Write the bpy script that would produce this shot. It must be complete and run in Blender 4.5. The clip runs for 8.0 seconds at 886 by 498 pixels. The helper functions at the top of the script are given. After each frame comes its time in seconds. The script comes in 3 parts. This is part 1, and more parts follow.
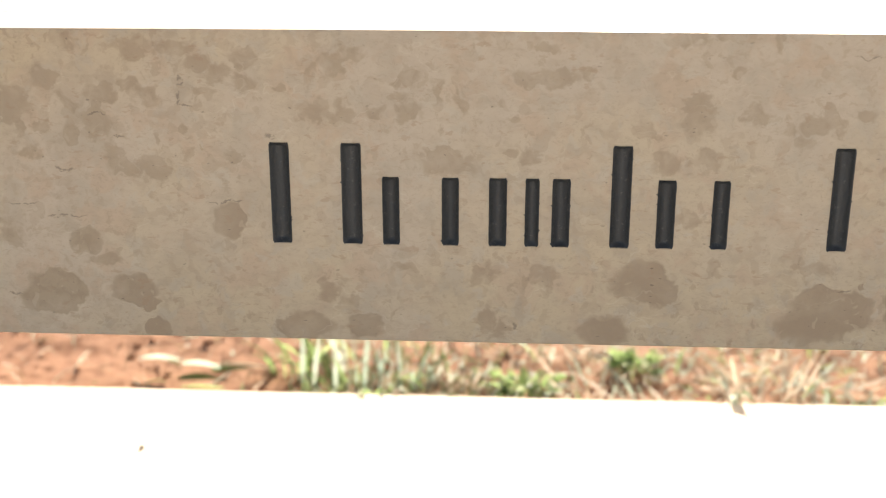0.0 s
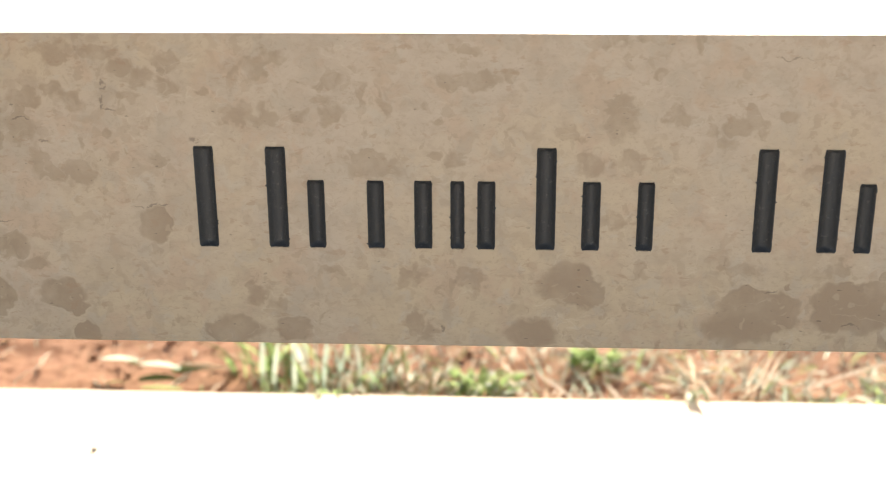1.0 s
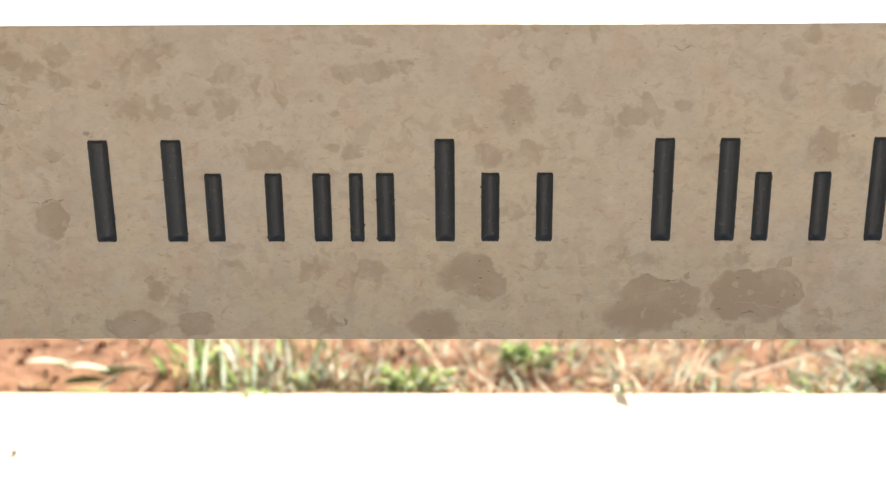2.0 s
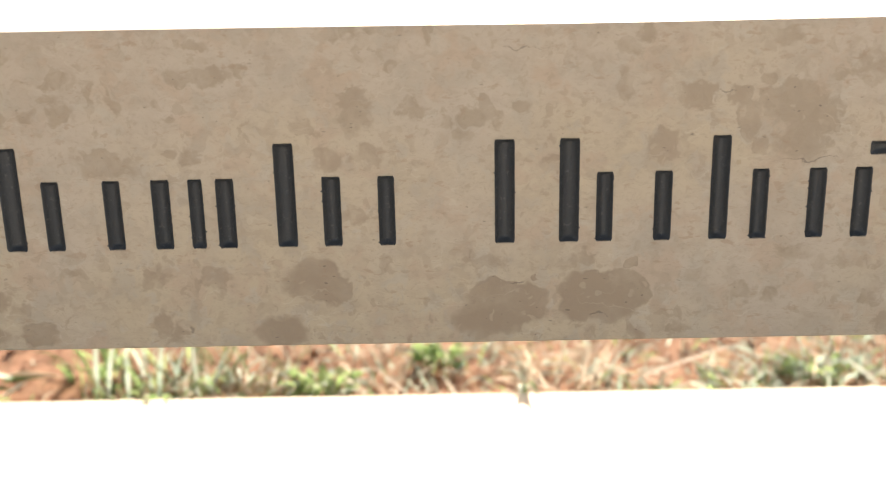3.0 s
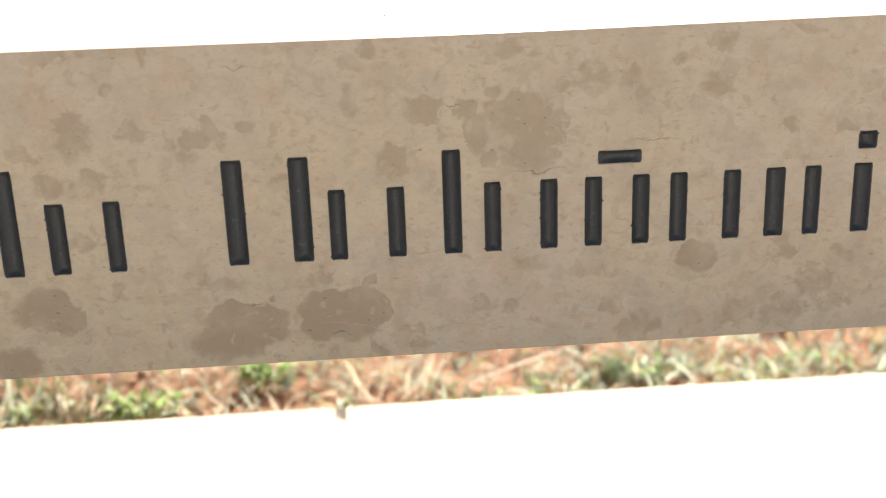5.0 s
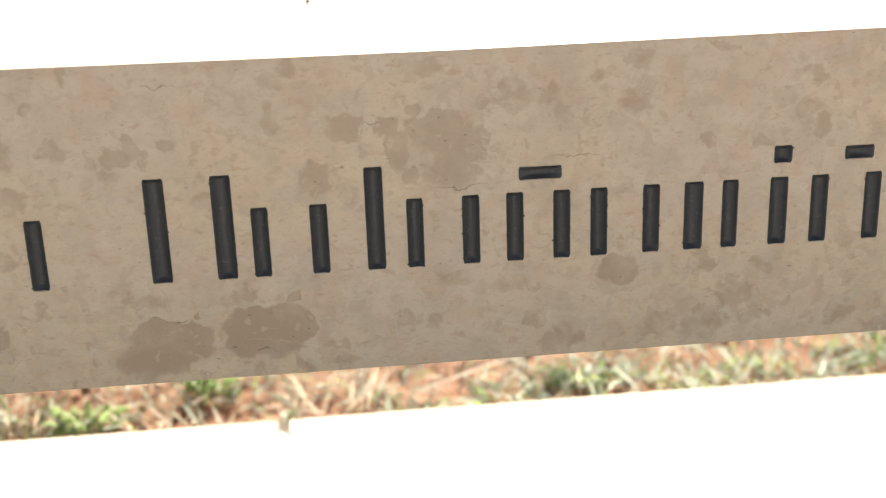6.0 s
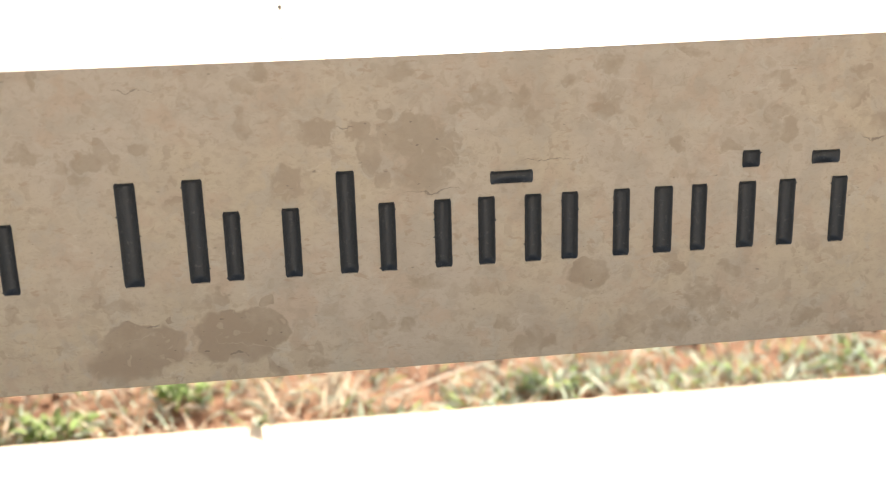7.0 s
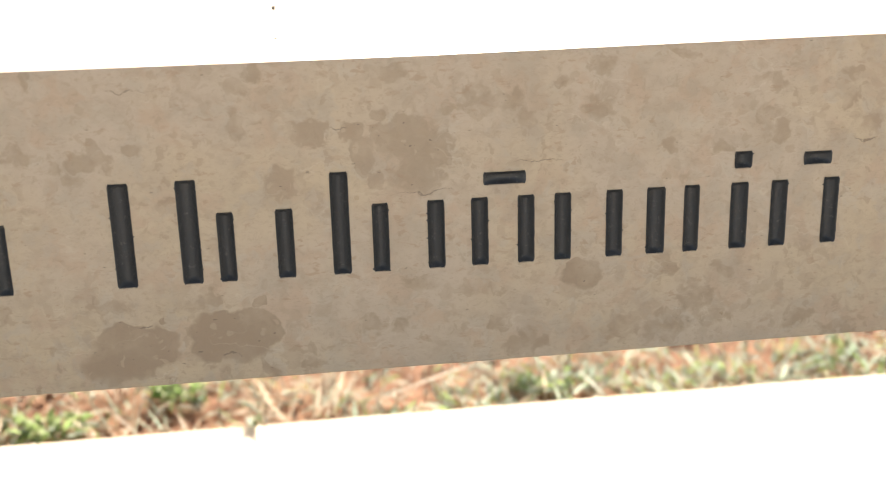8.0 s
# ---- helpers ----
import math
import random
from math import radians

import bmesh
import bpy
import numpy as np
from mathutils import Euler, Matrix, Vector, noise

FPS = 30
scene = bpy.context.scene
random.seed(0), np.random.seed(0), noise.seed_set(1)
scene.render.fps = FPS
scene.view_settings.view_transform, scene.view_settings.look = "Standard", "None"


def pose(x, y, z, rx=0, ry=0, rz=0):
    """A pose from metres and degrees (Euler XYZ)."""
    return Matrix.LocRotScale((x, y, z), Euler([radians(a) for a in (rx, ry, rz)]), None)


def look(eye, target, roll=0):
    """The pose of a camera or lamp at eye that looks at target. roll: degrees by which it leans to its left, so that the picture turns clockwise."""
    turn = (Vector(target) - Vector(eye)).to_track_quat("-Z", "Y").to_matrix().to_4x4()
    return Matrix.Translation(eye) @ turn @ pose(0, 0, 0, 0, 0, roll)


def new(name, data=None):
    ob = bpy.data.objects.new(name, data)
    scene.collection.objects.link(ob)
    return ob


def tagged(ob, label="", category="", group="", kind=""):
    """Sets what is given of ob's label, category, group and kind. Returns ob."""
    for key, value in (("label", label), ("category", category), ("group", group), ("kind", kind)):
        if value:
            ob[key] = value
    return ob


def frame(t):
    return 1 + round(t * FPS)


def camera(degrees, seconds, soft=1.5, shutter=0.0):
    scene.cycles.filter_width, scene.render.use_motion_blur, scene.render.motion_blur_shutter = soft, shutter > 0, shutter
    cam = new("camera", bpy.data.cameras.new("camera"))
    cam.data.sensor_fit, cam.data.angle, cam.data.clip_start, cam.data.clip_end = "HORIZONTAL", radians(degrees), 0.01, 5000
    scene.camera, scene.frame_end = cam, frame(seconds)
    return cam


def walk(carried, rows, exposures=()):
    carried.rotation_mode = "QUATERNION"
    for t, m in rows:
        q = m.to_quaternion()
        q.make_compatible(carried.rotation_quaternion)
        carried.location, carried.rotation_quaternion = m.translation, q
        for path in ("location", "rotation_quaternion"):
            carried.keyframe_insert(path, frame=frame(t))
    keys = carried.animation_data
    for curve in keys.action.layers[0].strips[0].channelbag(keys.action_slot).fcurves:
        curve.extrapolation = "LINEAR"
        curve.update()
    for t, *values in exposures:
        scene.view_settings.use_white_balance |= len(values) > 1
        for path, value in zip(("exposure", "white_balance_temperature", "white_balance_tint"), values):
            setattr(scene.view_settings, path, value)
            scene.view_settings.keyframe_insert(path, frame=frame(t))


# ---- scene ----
cam = camera(43.0, 8.0, 1.1)
PATH = [
    (0, (0.179, -0.691, 0.521), (0.062, 1.214, -0.078), -0.1),
    (0.5, (0.204, -0.688, 0.524), (0.077, 1.214, -0.08), -0.3),
    (1, (0.225, -0.686, 0.525), (0.111, 1.217, -0.082), -0.4),
    (1.2, (0.232, -0.686, 0.523), (0.128, 1.217, -0.083), -0.5),
    (2.3, (0.289, -0.682, 0.518), (0.252, 1.224, -0.087), -0.7),
    (2.5, (0.309, -0.681, 0.518), (0.273, 1.224, -0.09), -1.0),
    (3, (0.351, -0.674, 0.52), (0.337, 1.23, -0.093), -1.2),
    (3.5, (0.389, -0.667, 0.525), (0.41, 1.235, -0.095), -1.2),
    (4, (0.415, -0.664, 0.522), (0.477, 1.238, -0.091), -1.3),
    (4.5, (0.446, -0.665, 0.523), (0.537, 1.237, -0.091), -1.7),
    (5, (0.467, -0.668, 0.524), (0.593, 1.232, -0.086), -2.0),
    (5.2, (0.475, -0.670, 0.525), (0.611, 1.230, -0.082), -2.1),
    (6.3, (0.496, -0.676, 0.532), (0.705, 1.221, -0.064), -1.8),
    (6.5, (0.494, -0.677, 0.53), (0.719, 1.22, -0.061), -1.7),
    (7, (0.494, -0.679, 0.53), (0.728, 1.217, -0.061), -1.6),
    (7.5, (0.491, -0.68, 0.53), (0.733, 1.215, -0.061), -1.4),
    (8, (0.495, -0.68, 0.531), (0.738, 1.215, -0.061), -1.5),
]
walk(cam, [(t, look(eye, target, roll)) for t, eye, target, roll in PATH], [(0, 1.68, 8200, 14.5), (8, 1.68, 8200, 14.5)])
# the lens is focused on the lettered face of the bench; the soil behind falls out of focus
cam.data.dof.use_dof = True
cam.data.dof.focus_distance = 0.73
cam.data.dof.aperture_fstop = 5.0

# ---- light: low sun behind the bench, clear sky ----
SUN_EL, SUN_AZ = 28.5, 9.0
sky_world = bpy.data.worlds.new("sky")
scene.world = sky_world
sky_world.use_nodes = True
wn = sky_world.node_tree.nodes
sky = wn.new("ShaderNodeTexSky")
sky.sky_type = "NISHITA"
sky.sun_disc = False
sky.sun_elevation = radians(SUN_EL)
sky.sun_rotation = radians(SUN_AZ)
wn["Background"].inputs["Strength"].default_value = 0.10
sky_world.node_tree.links.new(sky.outputs["Color"], wn["Background"].inputs["Color"])
sun = new("sun", bpy.data.lights.new("sun", "SUN"))
sun.data.energy, sun.data.angle, sun.data.color = 4.6, radians(0.53), (1.0, 0.94, 0.86)
sun_way = Vector((math.sin(radians(SUN_AZ)) * math.cos(radians(SUN_EL)), math.cos(radians(SUN_AZ)) * math.cos(radians(SUN_EL)), math.sin(radians(SUN_EL))))
sun.matrix_world = look(sun_way * 10, (0, 0, 0))


# ---- materials ----
class Nodes:
    """Short hand for building node materials."""

    def __init__(self, name):
        self.mat = bpy.data.materials.new(name)
        self.mat.use_nodes = True
        self.tree = self.mat.node_tree
        self.bsdf = self.tree.nodes["Principled BSDF"]
        self.out = self.tree.nodes["Material Output"]

    def link(self, a, b):
        self.tree.links.new(a, b)

    def put(self, socket, value):
        if hasattr(value, "is_output"):
            self.link(value, socket)
        else:
            socket.default_value = value

    def place(self):
        return self.tree.nodes.new("ShaderNodeNewGeometry").outputs["Position"]

    def random(self):
        return self.tree.nodes.new("ShaderNodeObjectInfo").outputs["Random"]

    def island(self):
        return self.tree.nodes.new("ShaderNodeNewGeometry").outputs["Random Per Island"]

    def math(self, op, a, b=0.0, c=0.0):
        n = self.tree.nodes.new("ShaderNodeMath")
        n.operation = op
        for socket, value in zip(n.inputs, (a, b, c)):
            self.put(socket, value)
        return n.outputs[0]

    def vec(self, op, a, b=(0, 0, 0), c=(0, 0, 0)):
        n = self.tree.nodes.new("ShaderNodeVectorMath")
        n.operation = op
        for socket, value in zip(n.inputs, (a, b, c)):
            self.put(socket, value)
        return n.outputs["Value"] if op in ("LENGTH", "DOT_PRODUCT") else n.outputs["Vector"]

    def noise(self, where, scale, detail=4.0, rough=0.55, distort=0.0, color=False):
        n = self.tree.nodes.new("ShaderNodeTexNoise")
        self.put(n.inputs["Vector"], where)
        n.inputs["Scale"].default_value, n.inputs["Detail"].default_value = scale, detail
        n.inputs["Roughness"].default_value, n.inputs["Distortion"].default_value = rough, distort
        return n.outputs["Color" if color else "Fac"]

    def ramp(self, value, a, b, lo=0.0, hi=1.0):
        n = self.tree.nodes.new("ShaderNodeMapRange")
        n.interpolation_type = "SMOOTHSTEP"
        for socket, v in zip(n.inputs, (value, a, b, lo, hi)):
            self.put(socket, v)
        return n.outputs[0]

    def mix(self, fac, a, b):
        n = self.tree.nodes.new("ShaderNodeMix")
        n.data_type = "RGBA"
        for key, value in ((0, fac), (6, a), (7, b)):
            self.put(n.inputs[key], (*value, 1) if isinstance(value, tuple) and len(value) == 3 else value)
        return n.outputs[2]

    def bump(self, height, strength, distance):
        n = self.tree.nodes.new("ShaderNodeBump")
        n.inputs["Strength"].default_value, n.inputs["Distance"].default_value = strength, distance
        self.put(n.inputs["Height"], height)
        self.link(n.outputs[0], self.bsdf.inputs["Normal"])

    def finish(self, color, rough, spec=0.5):
        self.put(self.bsdf.inputs["Base Color"], (*color, 1) if isinstance(color, tuple) and len(color) == 3 else color)
        self.put(self.bsdf.inputs["Roughness"], rough)
        self.bsdf.inputs["Specular IOR Level"].default_value = spec
        return self.mat


# Fossil blotches of the limestone: place along the bench, height, half width, half height.
FIRM_WEST = [
    (-0.138, 0.397, 0.012, 0.012), (-0.13, 0.264, 0.015, 0.008), (-0.121, 0.278, 0.011, 0.009), (-0.116, 0.411, 0.009, 0.006),
    (-0.112, 0.27, 0.011, 0.011), (-0.101, 0.378, 0.005, 0.008), (-0.098, 0.306, 0.01, 0.008), (-0.084, 0.385, 0.009, 0.01),
    (-0.073, 0.361, 0.006, 0.01), (-0.069, 0.272, 0.015, 0.01), (-0.067, 0.355, 0.01, 0.006), (-0.059, 0.263, 0.007, 0.005),
    (-0.055, 0.245, 0.009, 0.007), (-0.048, 0.355, 0.009, 0.008), (-0.028, 0.381, 0.004, 0.004), (-0.002, 0.321, 0.011, 0.011),
    (0.004, 0.363, 0.006, 0.005), (0.045, 0.248, 0.017, 0.009), (0.084, 0.25, 0.012, 0.008), (0.139, 0.362, 0.016, 0.008),
    (0.178, 0.367, 0.003, 0.003), (0.189, 0.414, 0.007, 0.005),
]
FIRM_MIDDLE = [
    (0.206, 0.414, 0.014, 0.005), (0.225, 0.418, 0.005, 0.004), (0.241, 0.247, 0.015, 0.009), (0.264, 0.285, 0.017, 0.012),
    (0.276, 0.276, 0.011, 0.009), (0.293, 0.398, 0.01, 0.007), (0.294, 0.388, 0.009, 0.008), (0.317, 0.42, 0.004, 0.003),
    (0.369, 0.387, 0.013, 0.006), (0.37, 0.254, 0.014, 0.01), (0.373, 0.395, 0.004, 0.004), (0.379, 0.269, 0.017, 0.014),
    (0.395, 0.393, 0.005, 0.003), (0.399, 0.265, 0.013, 0.013), (0.404, 0.282, 0.003, 0.002), (0.432, 0.263, 0.011, 0.011),
    (0.438, 0.277, 0.018, 0.009), (0.449, 0.262, 0.016, 0.01), (0.459, 0.272, 0.017, 0.014), (0.465, 0.291, 0.004, 0.003),
    (0.483, 0.368, 0.009, 0.01), (0.503, 0.397, 0.011, 0.008), (0.527, 0.398, 0.007, 0.005), (0.534, 0.384, 0.008, 0.011),
]
FIRM_EAST = [
    (0.384, 0.263, 0.023, 0.016), (0.37, 0.256, 0.017, 0.013), (0.447, 0.269, 0.026, 0.016), (0.265, 0.282, 0.018, 0.012),
    (0.243, 0.249, 0.014, 0.01), (-0.122, 0.27, 0.019, 0.015), (0.544, 0.407, 0.006, 0.004), (0.553, 0.432, 0.008, 0.005),
    (0.56, 0.392, 0.021, 0.012), (0.567, 0.368, 0.016, 0.011), (0.573, 0.384, 0.016, 0.015), (0.586, 0.409, 0.004, 0.003),
    (0.659, 0.424, 0.005, 0.004), (0.674, 0.295, 0.014, 0.009),
]
FAINT_WEST = [
    (-0.148, 0.309, 0.009, 0.01), (-0.135, 0.377, 0.004, 0.004), (-0.131, 0.363, 0.007, 0.005), (-0.121, 0.381, 0.005, 0.003),
    (-0.101, 0.399, 0.006, 0.005), (-0.101, 0.436, 0.006, 0.006), (-0.089, 0.294, 0.01, 0.005), (-0.079, 0.403, 0.008, 0.004),
    (-0.062, 0.408, 0.007, 0.005), (-0.058, 0.431, 0.011, 0.006), (-0.048, 0.403, 0.006, 0.006), (-0.046, 0.374, 0.003, 0.002),
    (-0.03, 0.43, 0.011, 0.005), (-0.016, 0.421, 0.007, 0.004), (-0.013, 0.402, 0.007, 0.003), (-0.004, 0.416, 0.007, 0.005),
    (0.012, 0.409, 0.007, 0.004), (0.014, 0.423, 0.008, 0.005), (0.033, 0.407, 0.004, 0.003), (0.053, 0.416, 0.003, 0.005),
    (0.056, 0.393, 0.007, 0.008), (0.061, 0.274, 0.006, 0.006), (0.066, 0.425, 0.007, 0.007), (0.072, 0.39, 0.007, 0.005),
]
FAINT_MIDDLE = [
    (0.075, 0.264, 0.007, 0.005), (0.081, 0.43, 0.005, 0.004), (0.095, 0.39, 0.005, 0.005), (0.107, 0.402, 0.005, 0.004),
    (0.111, 0.29, 0.006, 0.003), (0.114, 0.413, 0.008, 0.003), (0.116, 0.394, 0.007, 0.007), (0.134, 0.403, 0.003, 0.008),
    (0.148, 0.4, 0.003, 0.007), (0.164, 0.287, 0.008, 0.008), (0.174, 0.398, 0.004, 0.004), (0.183, 0.389, 0.003, 0.002),
    (0.192, 0.364, 0.006, 0.006), (0.201, 0.43, 0.007, 0.003), (0.203, 0.286, 0.007, 0.006), (0.263, 0.382, 0.005, 0.005),
    (0.265, 0.38, 0.006, 0.004), (0.277, 0.362, 0.009, 0.006), (0.29, 0.438, 0.005, 0.004), (0.292, 0.326, 0.01, 0.004),
    (0.302, 0.365, 0.009, 0.005), (0.305, 0.44, 0.007, 0.002), (0.309, 0.294, 0.003, 0.005), (0.329, 0.392, 0.007, 0.004),
]
FAINT_EAST = [
    (0.338, 0.438, 0.004, 0.005), (0.349, 0.384, 0.004, 0.004), (0.359, 0.377, 0.005, 0.003), (0.372, 0.295, 0.012, 0.005),
    (0.416, 0.359, 0.005, 0.004), (0.431, 0.296, 0.01, 0.004), (0.455, 0.427, 0.006, 0.004), (0.458, 0.405, 0.006, 0.008),
    (0.468, 0.245, 0.005, 0.004), (0.471, 0.409, 0.003, 0.002), (0.471, 0.436, 0.005, 0.004), (0.493, 0.246, 0.007, 0.004),
    (0.535, 0.272, 0.008, 0.005), (0.541, 0.369, 0.005, 0.005), (0.555, 0.271, 0.005, 0.004), (0.564, 0.298, 0.01, 0.005),
    (0.601, 0.419, 0.005, 0.003), (0.613, 0.412, 0.016, 0.006), (0.618, 0.266, 0.007, 0.006), (0.629, 0.412, 0.008, 0.007),
    (0.638, 0.4, 0.005, 0.006), (0.66, 0.424, 0.003, 0.003), (0.684, 0.431, 0.007, 0.005), (0.685, 0.408, 0.009, 0.008),
]
FAINT_FAR_EAST = [
    (0.167, 0.256, 0.007, 0.006), (0.174, 0.248, 0.007, 0.007), (0.637, 0.249, 0.013, 0.008), (0.701, 0.256, 0.011, 0.007),
    (0.749, 0.274, 0.01, 0.008), (0.764, 0.259, 0.009, 0.005), (0.853, 0.245, 0.01, 0.004), (0.85, 0.403, 0.006, 0.006),
    (0.729, 0.296, 0.008, 0.005), (0.73, 0.253, 0.016, 0.007), (0.73, 0.376, 0.006, 0.004), (0.732, 0.263, 0.009, 0.005),
    (0.739, 0.437, 0.008, 0.003), (0.747, 0.358, 0.006, 0.003), (0.764, 0.375, 0.007, 0.003), (0.77, 0.293, 0.007, 0.004),
    (0.795, 0.394, 0.007, 0.006), (0.797, 0.417, 0.008, 0.005), (0.804, 0.384, 0.009, 0.006), (0.824, 0.254, 0.01, 0.005),
    (0.85, 0.42, 0.006, 0.003), (0.867, 0.387, 0.007, 0.005),
]

# open cracks and chips in the face, given in the same way
FLAWS = [
    (-0.138, 0.330, 0.012, 0.0007), (-0.110, 0.323, 0.015, 0.0007), (-0.030, 0.399, 0.0012, 0.006), (-0.024, 0.396, 0.006, 0.0008),
    (-0.083, 0.389, 0.006, 0.0009), (-0.107, 0.354, 0.006, 0.0013), (-0.004, 0.333, 0.014, 0.0006), (0.027, 0.3765, 0.0035, 0.0024),
    (0.182, 0.253, 0.0018, 0.0022), (-0.070, 0.376, 0.005, 0.0009), (-0.028, 0.412, 0.0012, 0.005), (-0.150, 0.268, 0.007, 0.0008),
    (0.445, 0.257, 0.006, 0.0009), (0.392, 0.280, 0.006, 0.0008), (0.573, 0.356, 0.020, 0.0006), (0.645, 0.372, 0.018, 0.0006),
    (0.520, 0.402, 0.006, 0.0006), (0.395, 0.428, 0.014, 0.0007), (0.862, 0.376, 0.009, 0.0009), (0.500, 0.372, 0.0022, 0.0012),
]


def limestone():
    n = Nodes("beige_limestone")
    p = n.place()
    # wandering outlines for the blotches
    w0 = n.vec("SUBTRACT", n.noise(p, 48, 3, 0.6, color=True), (0.5, 0.5, 0.5))
    w1 = n.vec("SUBTRACT", n.noise(p, 85, 2, 0.5, color=True), (0.5, 0.5, 0.5))
    w2 = n.vec("SUBTRACT", n.noise(p, 320, 3, 0.6, color=True), (0.5, 0.5, 0.5))
    q = n.vec("MULTIPLY_ADD", w1, (0.013, 0.013, 0.013), p)
    r = n.vec("MULTIPLY_ADD", w2, (0.0035, 0.0035, 0.0035), q)
    q = n.vec("MULTIPLY_ADD", w2, (0.0014, 0.0014, 0.0014), q)

    def nearest(spots, where):
        """Distance to the nearest spot, 1 on its outline."""
        near = None
        for cx, cz, rx, rz in spots:
            d = n.vec("LENGTH", n.vec("MULTIPLY_ADD", where, (1 / rx, 0, 1 / rz), (-cx / rx, 0, -cz / rz)))
            near = d if near is None else n.math("MINIMUM", near, d)
        return near

    wave = n.math("MULTIPLY", n.math("SUBTRACT", n.noise(q, 120, 2, 0.5), 0.5), 0.45)
    near = n.math("ADD", nearest(FIRM_WEST + FIRM_MIDDLE + FIRM_EAST, q), wave)
    faint = n.math("ADD", nearest(FAINT_WEST + FAINT_MIDDLE + FAINT_EAST + FAINT_FAR_EAST, n.vec("MULTIPLY_ADD", w0, (0.022, 0.022, 0.022), q)), n.math("MULTIPLY", wave, 2.2))
    # outlines are crisp low down and melt into the ground higher up, where blotches also weaken
    high = n.ramp(n.vec("DOT_PRODUCT", q, (0, 0, 1)), 0.325, 0.365)
    melt = n.math("MULTIPLY_ADD", high, 0.16, n.ramp(n.noise(p, 22, 2), 0.40, 0.62, 0.05, 0.26))
    clot = n.noise(r, 150, 2, 0.5)
    clump = n.math("MULTIPLY", n.math("MULTIPLY", n.math("SUBTRACT", clot, 0.5), 1.5), high)
    near = n.math("SUBTRACT", near, clump)
    blotch = n.ramp(near, n.math("ADD", 1.06, melt), n.math("SUBTRACT", 1.06, melt))
    faint = n.math("SUBTRACT", faint, n.math("MULTIPLY", n.math("SUBTRACT", clot, 0.5), 2.2))
    cloud = n.ramp(faint, 1.45, 0.85)
    seam = n.math("MULTIPLY", n.ramp(near, 1.06, 1.12), n.ramp(near, 1.30, 1.16))
    line = n.math("MULTIPLY", n.ramp(near, 0.80, 0.96), n.ramp(near, 1.10, 1.0))
    patchy = n.ramp(n.noise(p, 33, 2), 0.42, 0.60)
    # the ground: rounded lumps and clots, thick in some beds and rare in others
    m2 = n.noise(r, 130, 3, 0.5)
    bed = n.ramp(n.noise(n.vec("MULTIPLY", p, (1, 1, 1.6)), 12, 3), 0.40, 0.60)
    lumps = n.math("MULTIPLY", n.ramp(n.noise(q, 88, 1.5, 0.5), 0.54, 0.60), n.ramp(bed, 0.0, 1.0, 0.25, 1.0))
    specks = n.math("MULTIPLY", n.ramp(m2, 0.585, 0.64), n.ramp(n.noise(p, 14, 2), 0.40, 0.56))
    soft = n.ramp(n.noise(q, 26, 4, 0.6), 0.46, 0.66)
    # colours: yellow-grey ground with pinkish and cool clouds
    tone = n.noise(p, 6, 3)
    base = n.mix(n.ramp(tone, 0.38, 0.62), (0.431, 0.324, 0.211), (0.415, 0.320, 0.232))
    base = n.mix(n.math("MULTIPLY", n.ramp(n.noise(q, 30, 4, 0.6), 0.50, 0.62), 0.62), base, (0.406, 0.278, 0.184))
    base = n.mix(n.math("MULTIPLY", n.ramp(n.noise(r, 52, 3, 0.6), 0.53, 0.62), 0.50), base, (0.414, 0.340, 0.254))
    base = n.mix(n.math("MULTIPLY", n.ramp(n.noise(n.vec("MULTIPLY", p, (1, 1, 1.8)), 60, 6, 0.7), 0.45, 0.7), 0.40), base, (0.312, 0.233, 0.161))
    base = n.mix(n.math("MULTIPLY", soft, 0.42), base, (0.314, 0.238, 0.165))
    dark = n.mix(n.ramp(m2, 0.35, 0.62), (0.254, 0.176, 0.109), (0.304, 0.220, 0.141))
    dark = n.mix(n.ramp(tone, 0.42, 0.6), (0.270, 0.182, 0.113), dark)
    col = n.mix(n.math("MULTIPLY", lumps, 0.25), base, dark)
    col = n.mix(n.math("MULTIPLY", specks, 0.42), col, dark)
    col = n.mix(n.math("MULTIPLY", cloud, n.ramp(n.noise(q, 60, 3), 0.32, 0.60, 0.20, 0.75)), col, dark)
    col = n.mix(n.math("MULTIPLY", n.math("MULTIPLY", blotch, n.ramp(high, 0.0, 1.0, 1.0, 0.78)), n.ramp(n.noise(p, 38, 3), 0.28, 0.58, 0.48, 0.92)), col, dark)
    # a darker line just inside some outlines, a pale seam just outside, a few pale islands
    col = n.mix(n.math("MULTIPLY", n.math("MULTIPLY", line, patchy), 0.18), col, (0.215, 0.152, 0.100))
    isle = n.math("MULTIPLY", n.ramp(n.noise(q, 150, 0.5), 0.68, 0.74), blotch)
    col = n.mix(n.math("MULTIPLY", isle, 0.5), col, base)
    col = n.mix(n.math("MULTIPLY", n.math("MULTIPLY", seam, patchy), 0.09), col, (0.52, 0.42, 0.31))
    # calcite veins, thin and pale
    vein = n.math("ABSOLUTE", n.math("SUBTRACT", n.noise(n.vec("MULTIPLY", q, (0.6, 1, 1.5)), 17, 3, 0.6), 0.5))
    vein = n.math("MULTIPLY", n.ramp(vein, 0.007, 0.0015), n.ramp(n.noise(p, 21, 2), 0.50, 0.62))
    col = n.mix(n.math("MULTIPLY", vein, 0.20), col, (0.55, 0.45, 0.33))
    # close grain, flat along the bedding, and rusty flecks
    grain = n.noise(n.vec("MULTIPLY", r, (0.6, 1, 1.4)), 420, 4, 0.65)
